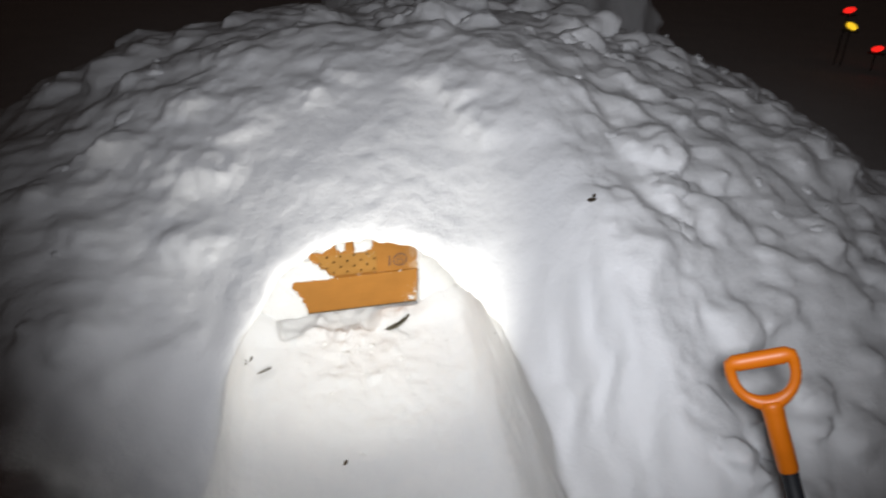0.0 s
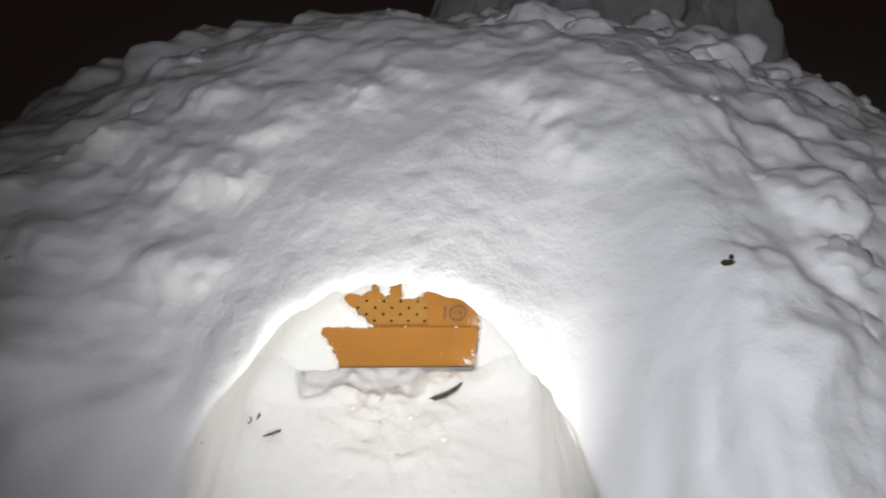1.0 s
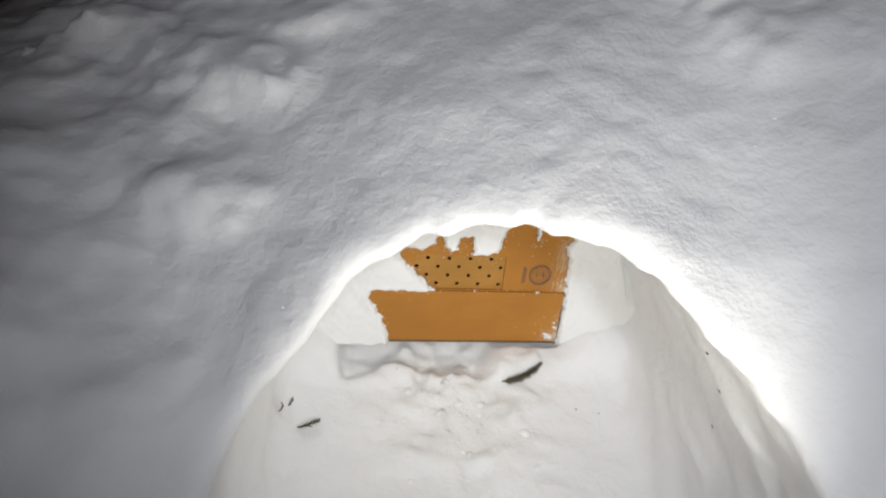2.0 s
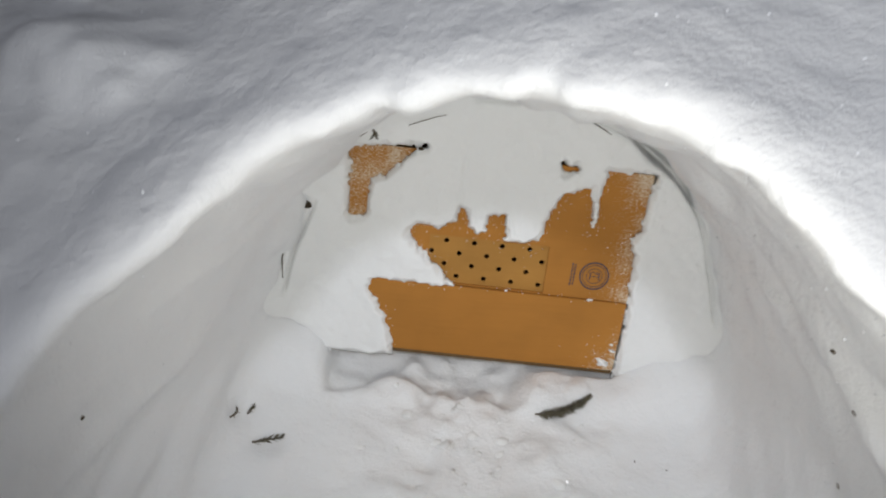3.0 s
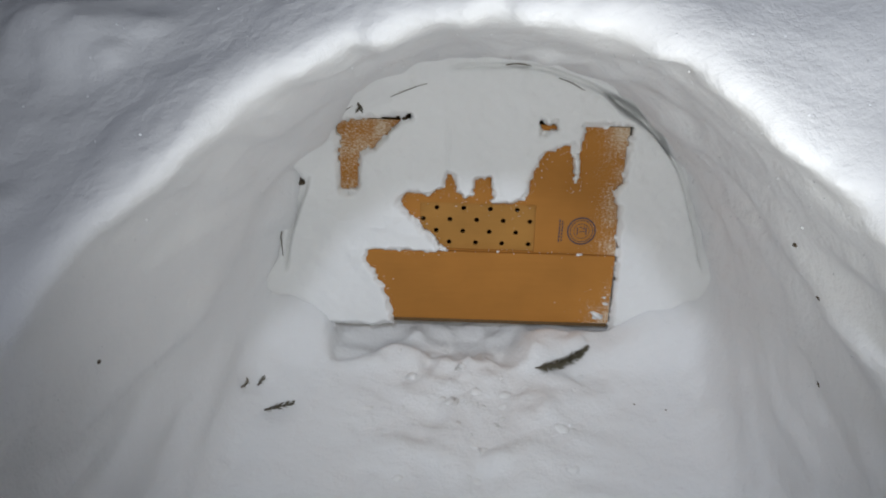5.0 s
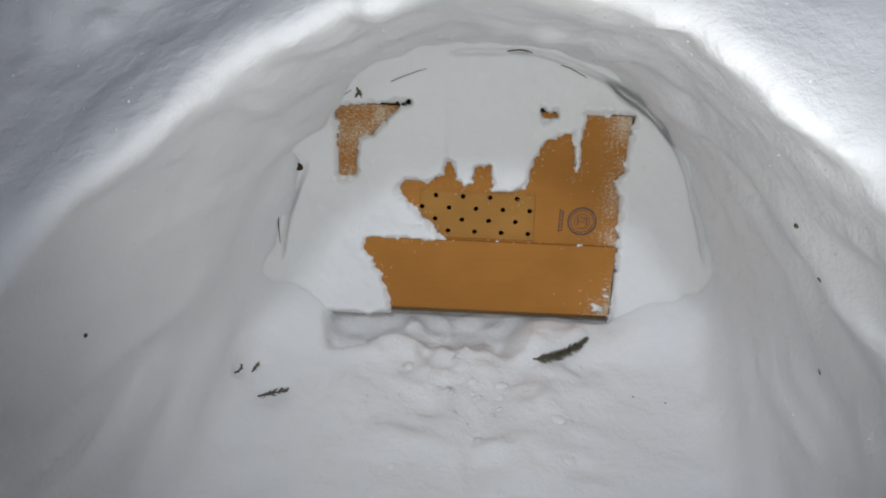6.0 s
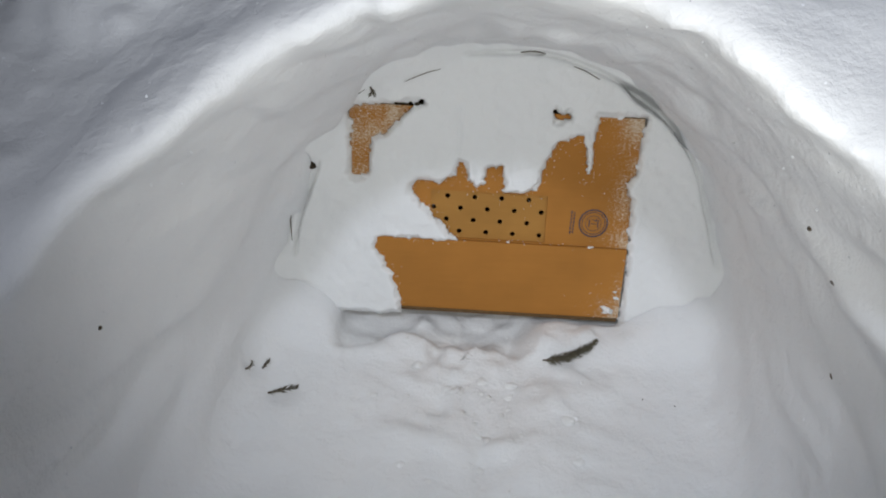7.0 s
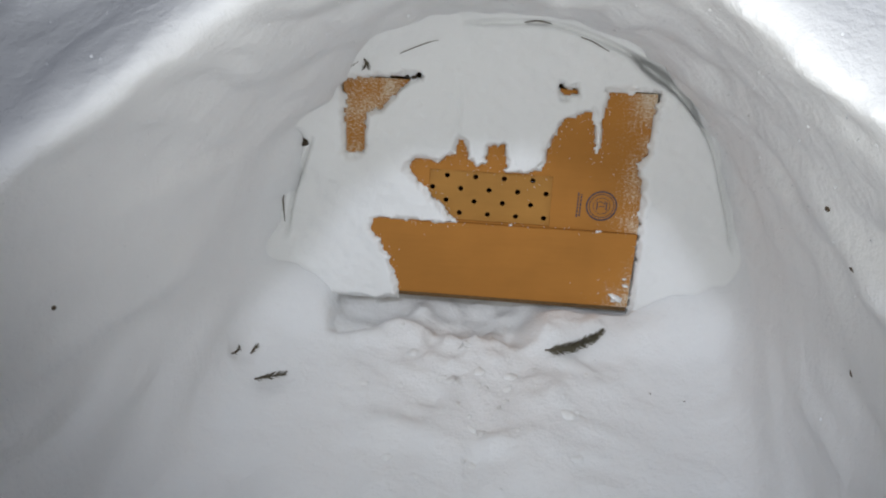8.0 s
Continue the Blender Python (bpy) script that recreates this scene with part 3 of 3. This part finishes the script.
# ---- shovel standing in the snow ----
def build_shovel():
    grip = Vector((0.552, -1.498, 0.757))
    down = Vector((0.040, -0.111, -0.197)).normalized()
    across = Vector((0.0956, -0.0633, 0.0200))
    across = (across - across.dot(down) * down).normalized()
    face = across.cross(down)
    shovel = empty("snow_shovel", Matrix((across, face, -down)).transposed().to_4x4())
    shovel.matrix_world = Matrix.Translation(grip) @ shovel.matrix_world
    tagged(shovel, "snow shovel with orange plastic D-handle and black shaft, stuck in snow", "shovel")
    # local: x along the grip, z up the shaft
    loop = []
    for k in range(9):
        loop.append((-0.046 + 0.092 * k / 8, 0, -0.003, 0.0170))
    loop += [(0.0535, 0, -0.006, 0.0150), (0.0572, 0, -0.017, 0.0110)]
    for k in range(1, 26):
        a = math.pi * k / 26
        loop.append((0.0575 * math.cos(a) * (1 - 0.12 * math.sin(a) ** 4), 0, -0.019 - 0.072 * math.sin(a) ** 0.85, 0.0100 + 0.007 * math.sin(a) ** 6))
    loop += [(-0.0572, 0, -0.017, 0.0110), (-0.0535, 0, -0.006, 0.0150)]
    bm = bmesh.new()
    rings, sides, n = [], 12, len(loop)
    for k, (x, y, z, r) in enumerate(loop):
        (ax, _, az, _), (cx, _, cz, _) = loop[k - 1], loop[(k + 1) % n]
        d = Vector((cx - ax, 0, cz - az)).normalized()
        side = Vector((d.z, 0, -d.x))
        rings.append([bm.verts.new(Vector((x, 0, z)) + r * (math.cos(q) * side + 0.85 * math.sin(q) * Vector((0, 1, 0)))) for q in (2 * math.pi * s / sides for s in range(sides))])
    for a, c in zip(rings, rings[1:] + rings[:1]):
        for s in range(sides):
            bm.faces.new((a[s], a[(s + 1) % sides], c[(s + 1) % sides], c[s]))
    bmesh.ops.recalc_face_normals(bm, faces=bm.faces)
    part("handle", bm, ORANGE, shovel, "orange moulded D-shaped handle", True)
    bm = bmesh.new()
    tube(bm, [(0, 0, -0.086), (0, 0, -0.096), (0, 0, -0.108), (0, 0, -0.13), (0, 0, -0.226), (0, 0, -0.229)], [0.020, 0.022, 0.0205, 0.0195, 0.0195, 0.018], 18)
    part("socket", bm, ORANGE, shovel, "orange socket", True)
    bm = bmesh.new()
    tube(bm, [(0, 0, -0.20), (0, 0, -0.60), (0, 0, -1.0)], [0.0165] * 3, 18)
    part("shaft", bm, BLACK, shovel, "black shaft", True)
    bm = bmesh.new()
    n = 13
    rows = []
    for j in range(8):
        z = -0.80 - 0.40 * j / 7
        rows.append([bm.verts.new((0.21 * (2 * i / (n - 1) - 1) * (0.8 + 0.2 * min(1, j / 3)), 0.06 * (2 * i / (n - 1) - 1) ** 2 + 0.05 * (j / 7) ** 2, z)) for i in range(n)])
    for a, b in zip(rows, rows[1:]):
        for i in range(n - 1):
            bm.faces.new((a[i], a[i + 1], b[i + 1], b[i]))
    bmesh.ops.solidify(bm, geom=list(bm.faces), thickness=0.004)
    part("blade", bm, BLACK, shovel, "", True)


build_shovel()


# ---- spruce sprigs and litter on the snow ----
def sprig(name, length, count, m, label, bend=0.15, needle=0.016, one_sided=0.0):
    top = empty(name, m)
    tagged(top, label, "spruce sprig", "spruce litter on the snow")
    stem = [Vector((length * t, 4 * bend * length * t * (t - 1), 0.006 * math.sin(3 * t) + 0.003)) for t in (0, 0.2, 0.4, 0.6, 0.8, 1.0)]
    bm = bmesh.new()
    tube(bm, stem, [0.0018, 0.0017, 0.0015, 0.0013, 0.001, 0.0006], 6)
    part("stem", bm, BARK, top, "", True)
    bm = bmesh.new()
    for k in range(count):
        t = 0.04 + 0.96 * (k + random.random()) / count
        p = Vector((length * t, 4 * bend * length * t * (t - 1), 0.006 * math.sin(3 * t) + 0.003))
        along = Vector((1, 4 * bend * (2 * t - 1), 0)).normalized()
        side = Vector((-along.y, along.x, 0))
        a = random.uniform(-0.2, math.pi + 0.2) if random.random() > one_sided else random.uniform(-0.3, 1.2)
        out = (side * math.cos(a) + Vector((0, 0, 1)) * abs(math.sin(a)) * 0.7) * (1.0 if one_sided == 0 or math.cos(a) > 0 else 0.6)
        d = (along * random.uniform(0.9, 1.5) + out).normalized()
        n = needle * random.uniform(0.75, 1.15) * (0.55 + 0.45 * math.sin(math.pi * min(1.0, t + 0.12)) ** 0.7)
        tube(bm, [p, p + d * n * 0.6, p + d * n], [0.0008, 0.0007, 0.0002], 4, False)
    tagged(part("needles", bm, NEEDLE, top, "grey-green needles"), kind="stuff")
    return top


def seen_from_camera(p):
    """Where the camera's sight line towards p meets the snow, to fit its view."""
    o = Vector((-0.07, -1.32, 0.58))
    hit = snow_tree.ray_cast(o, (Vector(p) - o).normalized())
    return hit[0], hit[1]


def lay(a, b):
    """A pose on the snow from a to b, x along it."""
    pa, na = seen_from_camera(a)
    pb, _ = seen_from_camera(b)
    x = (pb - pa).normalized()
    z = (na - na.dot(x) * x).normalized()
    return Matrix.Translation(pa + 0.004 * z) @ Matrix((x, z.cross(x), z)).transposed().to_4x4(), (pb - pa).length


m, n = lay((0.118, -0.098, -0.058), (0.216, -0.079, -0.022))
sprig("spruce_sprig", n * 1.02, 300, m, "brown-green spruce sprig lying on the snow below the box", 0.10, 0.017)
m, n = lay((-0.378, -0.235, -0.088), (-0.330, -0.216, -0.086))
sprig("spruce_sprig", n, 60, m, "small grey spruce sprig half sunk in the snow", 0.10, 0.014)
m, n = lay((-0.437, -0.190, -0.066), (-0.432, -0.165, -0.060))
sprig("spruce_sprig", n * 0.8, 12, m, "tiny grey spruce tip half sunk in the snow", 0.1, 0.008)
m, n = lay((-0.402, -0.185, -0.066), (-0.394, -0.160, -0.058))
sprig("spruce_sprig", n * 0.8, 14, m, "tiny grey spruce tip half sunk in the snow", 0.1, 0.008)


def flake_leaf(m, size, label, mat):
    bm = bmesh.new()
    n = 9
    rows = []
    for j in range(n):
        t = j / (n - 1)
        w = size * 0.32 * math.sin(math.pi * min(1, t * 0.95 + 0.03)) * (1 + 0.25 * math.sin(9 * t))
        rows.append([bm.verts.new((size * (t - 0.5), s * w, 0.25 * size * (0.5 - t) ** 2 + (0.10 * size if s else 0) + 0.002)) for s in (-1, 0, 1)])
    for a, b in zip(rows, rows[1:]):
        for i in (0, 1):
            bm.faces.new((a[i], a[i + 1], b[i + 1], b[i]))
    bmesh.ops.solidify(bm, geom=list(bm.faces), thickness=0.0012)
    ob = link_mesh("dry_leaf", bm, mat)
    ob.matrix_world = m
    return tagged(ob, label, "leaf", "litter on the snow")


def lay_leaf(x, y, size, turn, label, start=2.0):
    p, nrm = on_snow(x, y, start)
    m = Matrix.Translation(p) @ nrm.to_track_quat("Z", "Y").to_matrix().to_4x4() @ pose(0, 0, 0, 0, 0, turn)
    return flake_leaf(m, size, label, BARK)


stop = Vector((-0.25, -1.90, 1.30))
leaf_at = snow_tree.ray_cast(stop, (Vector((0.567, -0.772, 0.762)) - stop).normalized())[0]
lay_leaf(leaf_at.x, leaf_at.y, 0.026, 30, "curled dark dry leaf on the rough snow")
lay_leaf(leaf_at.x + 0.009, leaf_at.y + 0.008, 0.016, 120, "curled dark dry leaf on the rough snow")
lay_leaf(-0.13, -0.66, 0.022, 70, "small dark dry leaf on the passage floor", 0.3)


def speck(origin, towards, size, label):
    o = Vector(origin)
    hit = snow_tree.ray_cast(o, (Vector(towards) - o).normalized())
    if hit[0] is None:
        return
    bm = bmesh.new()
    bmesh.ops.create_icosphere(bm, subdivisions=1, radius=size)
    for v in bm.verts:
        v.co *= random.uniform(0.6, 1.2)
        v.co.z *= 0.5
        v.co.x *= 1.7
    ob = link_mesh("bark_chip", bm, BARK)
    ob.matrix_world = Matrix.Translation(hit[0]) @ hit[1].to_track_quat("Z", "Y").to_matrix().to_4x4() @ pose(0, 0, 0, 0, 0, random.uniform(0, 180))
    tagged(ob, label, "bark chip", "litter on the snow")


for towards, size in (((-0.446, -0.638, 0.23), 0.0035), ((0.347, -0.524, 0.356), 0.0035), ((0.375, -0.548, 0.30), 0.003), ((0.40, -0.55, 0.18), 0.003), ((0.29, -0.2, -0.07), 0.0018), ((0.33, -0.25, -0.05), 0.0016)):
    speck((-0.07, -1.32, 0.58), towards, size, "tiny dark bark chip on the passage wall")


# litter caught along the crack round the plug
def thin_twig(points, r, label):
    bm = bmesh.new()
    tube(bm, points, [r * k for k in (0.7, 1.0, 0.9, 0.5)][:len(points)], 6)
    tagged(link_mesh("thin_twig", bm, BARK), label, "twig", "litter on the snow")


def on_plug(x, z, lift=0.002):
    return (x, plug_front(x, z) - lift, z)


CRACK_TWIG = "thin grey curved twig caught in the snow crack"
thin_twig([on_plug(-0.366, 0.224), on_plug(-0.380, 0.200), on_plug(-0.385, 0.172), on_plug(-0.382, 0.130)], 0.0015, CRACK_TWIG)
thin_twig([on_plug(-0.172, 0.448), on_plug(-0.148, 0.459), on_plug(-0.126, 0.468), on_plug(-0.108, 0.473)], 0.0008, CRACK_TWIG)
thin_twig([on_plug(0.035, 0.508), on_plug(0.052, 0.512), on_plug(0.066, 0.511), on_plug(0.080, 0.508)], 0.0014, CRACK_TWIG)
thin_twig([on_plug(-0.268, 0.408), on_plug(-0.262, 0.414), on_plug(-0.252, 0.424), on_plug(-0.240, 0.432)], 0.0008, CRACK_TWIG)
thin_twig([on_plug(0.130, 0.490), on_plug(0.150, 0.484), on_plug(0.166, 0.476), on_plug(0.178, 0.470)], 0.0010, CRACK_TWIG)
flake_leaf(Matrix.Translation(on_plug(-0.345, 0.286)) @ pose(0, 0, 0, 80, 25, 0), 0.028, "small grey leaf scrap stuck in the snow wall", BARK)
sprig("spruce_sprig", 0.016, 22, Matrix.Translation(on_plug(-0.231, 0.436, 0.004)) @ pose(0, 0, 0, 0, 80, 90), "dark tuft of spruce needles hanging at the passage roof", 0.05, 0.013)
flake_leaf(pose(-0.147, -0.024, 0.409, 88, -5, 0), 0.011, "thin dark bark scrap at the box corner", BARK)


# ---- loose clods on the mound ----
def clod_mesh(seed):
    bm = bmesh.new()
    bmesh.ops.create_icosphere(bm, subdivisions=3, radius=1)
    for v in bm.verts:
        d = v.co.normalized()
        cube = 1 / max(abs(d.x), abs(d.y), abs(d.z)) ** 0.12
        k = cube * (0.85 + 0.28 * noise.noise(d * 1.2 + Vector((seed, 0, 0))) + 0.24 * noise.noise(d * 2.4 + Vector((0, seed, 0))) + 0.10 * noise.noise(d * 5.5 + Vector((0, 0, seed))))
        v.co = Vector((d.x * k, d.y * k * 0.85, d.z * k * 0.72))
    me = bpy.data.meshes.new("snow_clod")
    bm.to_mesh(me)
    bm.free()
    me.materials.append(SNOW)
    me.shade_smooth()
    return me


def strew_clods():
    rng = random.Random(11)
    meshes = [clod_mesh(7.3 * k + 1) for k in range(8)]
    placed = [(-0.62, 0.45, 0.070), (0.56, -0.16, 0.060), (1.18, 0.30, 0.085), (1.05, 0.05, 0.075), (0.98, 0.62, 0.060), (0.62, 0.72, 0.065), (0.80, 0.85, 0.06)]
    while len(placed) < 90:
        x, y = rng.uniform(-1.3, 2.2), rng.uniform(-0.9, 1.2)
        near = math.hypot(x + 0.02, 0.85 * (y + 0.55))
        if near > 0.75 and rng.random() < (0.9 if x > 0.4 else 0.35):
            placed.append((x, y, 0.020 + 0.045 * rng.random() ** 2))
    for x, y, r in placed:
        p, nrm = on_snow(x, y)
        if p is None or p.z < 0.2:
            continue
        ob = new("snow_clod", meshes[rng.randrange(8)])
        ob.matrix_world = Matrix.Translation(p + Vector((0, 0, -0.50 * r))) @ pose(0, 0, 0, rng.uniform(-25, 25), rng.uniform(-25, 25), rng.uniform(0, 360)) @ Matrix.Diagonal((r, r, r, 1))
        tagged(ob, "large rounded clod of white snow on the mound" if r > 0.05 else "small rounded clod of white snow on the mound", "snow clod", "snow clods on the mound")


strew_clods()


# ---- single ice crystals that flash in the torch light ----
def build_crystals():
    m, nt, b = material("ice_crystal")
    b.inputs["Base Color"].default_value = (0.92, 0.94, 0.97, 1)
    b.inputs["Specular IOR Level"].default_value = 1.0
    b.inputs["Roughness"].default_value = 0.15
    rng = np.random.default_rng(8)
    v = mound_verts
    near = np.nonzero((np.abs(v[:, 0]) < 1.3) & (v[:, 1] > -1.3) & (v[:, 1] < 0.6) & (v[:, 2] > -0.1))[0]
    bm = bmesh.new()
    for k in rng.choice(near, 3200, replace=False):
        p = Vector(v[k].tolist())
        _, nrm, _, _ = snow_tree.find_nearest(p)
        tilt = Vector(rng.normal(0, 0.55, 3).tolist())
        n = (nrm * (1 if nrm.z > -0.2 else -1) + tilt).normalized()
        a = n.orthogonal().normalized()
        c, r = n.cross(a), 0.0006 + 0.0009 * float(rng.random()) ** 2
        p = p + nrm * 0.0012
        ring = [bm.verts.new(p + r * (math.cos(q) * a + math.sin(q) * c)) for q in (math.pi * i / 3 for i in range(6))]
        bm.faces.new(ring)
        tip = bm.verts.new(p - 0.8 * r * n)
        for i in range(6):
            bm.faces.new((ring[(i + 1) % 6], ring[i], tip))
    ob = link_mesh("ice_crystals", bm, m, False)
    tagged(ob, "tiny glittering ice crystals scattered on the snow", "ice crystals", kind="stuff")


build_crystals()


# ---- crumbs of snow stuck to the face of the box ----
def crumb(bm, p, r, rng, fine=1):
    out = bmesh.ops.create_icosphere(bm, subdivisions=fine, radius=r)["verts"]
    off = Vector((rng.random(), rng.random(), rng.random())) * 9
    for v in out:
        k = 1 + 0.55 * noise.noise(v.co / r * 0.9 + off) + 0.45 * noise.noise(v.co / r * 2.3 + off)
        v.co = Vector((v.co.x * k, v.co.y * k, v.co.z * k * 0.55)) + p


def build_crumbs():
    rng = random.Random(5)
    bm = bmesh.new()
    xs = np.array([rng.uniform(-0.275, 0.275) for _ in range(9000)])
    zs = np.array([rng.uniform(0.0, 0.40) for _ in range(9000)])
    d = np.minimum(outside(xs, zs, BARE_CORNER), outside(xs, zs, BARE_FACE))
    made = 0
    for x, z, e in zip(xs, zs, d):
        upper = z > 0.17
        edge = -e / (0.010 if upper else 0.004)
        corner = math.hypot((x - 0.25) / 0.05, (z - 0.03) / 0.035)
        if e < 0 and made < 480 and rng.random() < 0.6 * math.exp(-edge) + 0.25 * math.exp(-corner * corner) + 0.25 * math.exp(-(abs(z - 0.148) / 0.003) ** 2):
            crumb(bm, Vector((x, -0.0005 if z > 0.147 else -0.0065, z)), 0.0005 + 0.0011 * rng.random() ** 2, rng)
            made += 1
    for x, z, r in ((0.250, 0.020, 0.012), (0.256, 0.016, 0.008), (0.246, 0.012, 0.005), (0.265, 0.045, 0.006), (0.262, 0.058, 0.004), (0.20, 0.148, 0.004), (0.206, 0.149, 0.003), (0.04, 0.149, 0.003)):
        crumb(bm, Vector((x, -0.006, z)), r, rng, 2)
    ob = link_mesh("clinging_snow", bm, PACKED)
    tagged(ob, "fine white snow crumbs clinging to the brown cardboard", "snow crumbs", kind="stuff")


build_crumbs()


# ---- broken crumbs trodden into the passage floor ----
def build_floor_crumbs():
    rng = random.Random(31)
    bm = bmesh.new()
    made = 0
    while made < 75:
        x, y = rng.gauss(0.03, 0.10), -0.07 - abs(rng.gauss(0, 0.22))
        p, _ = on_snow(x, y, 0.3)
        if p is None or y < -0.7:
            continue
        r = 0.005 + 0.017 * rng.random() ** 2.5
        crumb(bm, p + Vector((0, 0, -0.50 * r)), r, rng, 2)
        made += 1
    ob = link_mesh("floor_crumbs", bm, PACKED)
    tagged(ob, "loose broken crumbs of white snow on the passage floor", "snow crumbs", kind="stuff")


build_floor_crumbs()


# ---- coloured lights far off in the dark ----
def marker_light(x, y, z, mat, label, tilt):
    top = empty("marker_light", pose(x, y, z))
    tagged(top, label, "marker light", "far lights")
    bm = bmesh.new()
    bmesh.ops.create_uvsphere(bm, u_segments=16, v_segments=10, radius=1)
    for v in bm.verts:
        v.co = Vector((v.co.x * 0.062, v.co.y * 0.012, v.co.z * 0.034))
    bmesh.ops.rotate(bm, verts=bm.verts, matrix=Euler((0, radians(tilt), radians(-45))).to_matrix())
    part("lens", bm, mat, top, "", True)
    # unseen plate, added so that the lens lights no pool on the ground
    glow_shield = box_bm(-0.085, 0.085, -0.05, 0.05, -0.058, -0.046, 0.004)
    bmesh.ops.rotate(glow_shield, verts=glow_shield.verts, matrix=Euler((0, 0, radians(-45))).to_matrix())
    part("glow_shield", glow_shield, BLACK, top, "added shield that keeps the lens glow off the ground")
    bm = bmesh.new()
    tube(bm, [(0.03, 0.03, -z + GROUND - 0.1), (0.03, 0.03, 0.02)], [0.007, 0.007], 8)
    part("post", bm, BLACK, top, "thin dark post", True)


EYE0 = Vector((-0.366, -2.370, 1.559))
FAR = 9.5
for way, mat, label, tilt in (((0.707, 0.696, -0.129), RED, "small red light glowing far off in the dark", -15),
                              ((0.710, 0.689, -0.146), AMBER, "small amber light glowing far off in the dark", 25),
                              ((0.730, 0.662, -0.167), RED, "small red light glowing far off in the dark", -15)):
    marker_light(*(EYE0 + FAR * Vector(way)), mat, label, tilt)
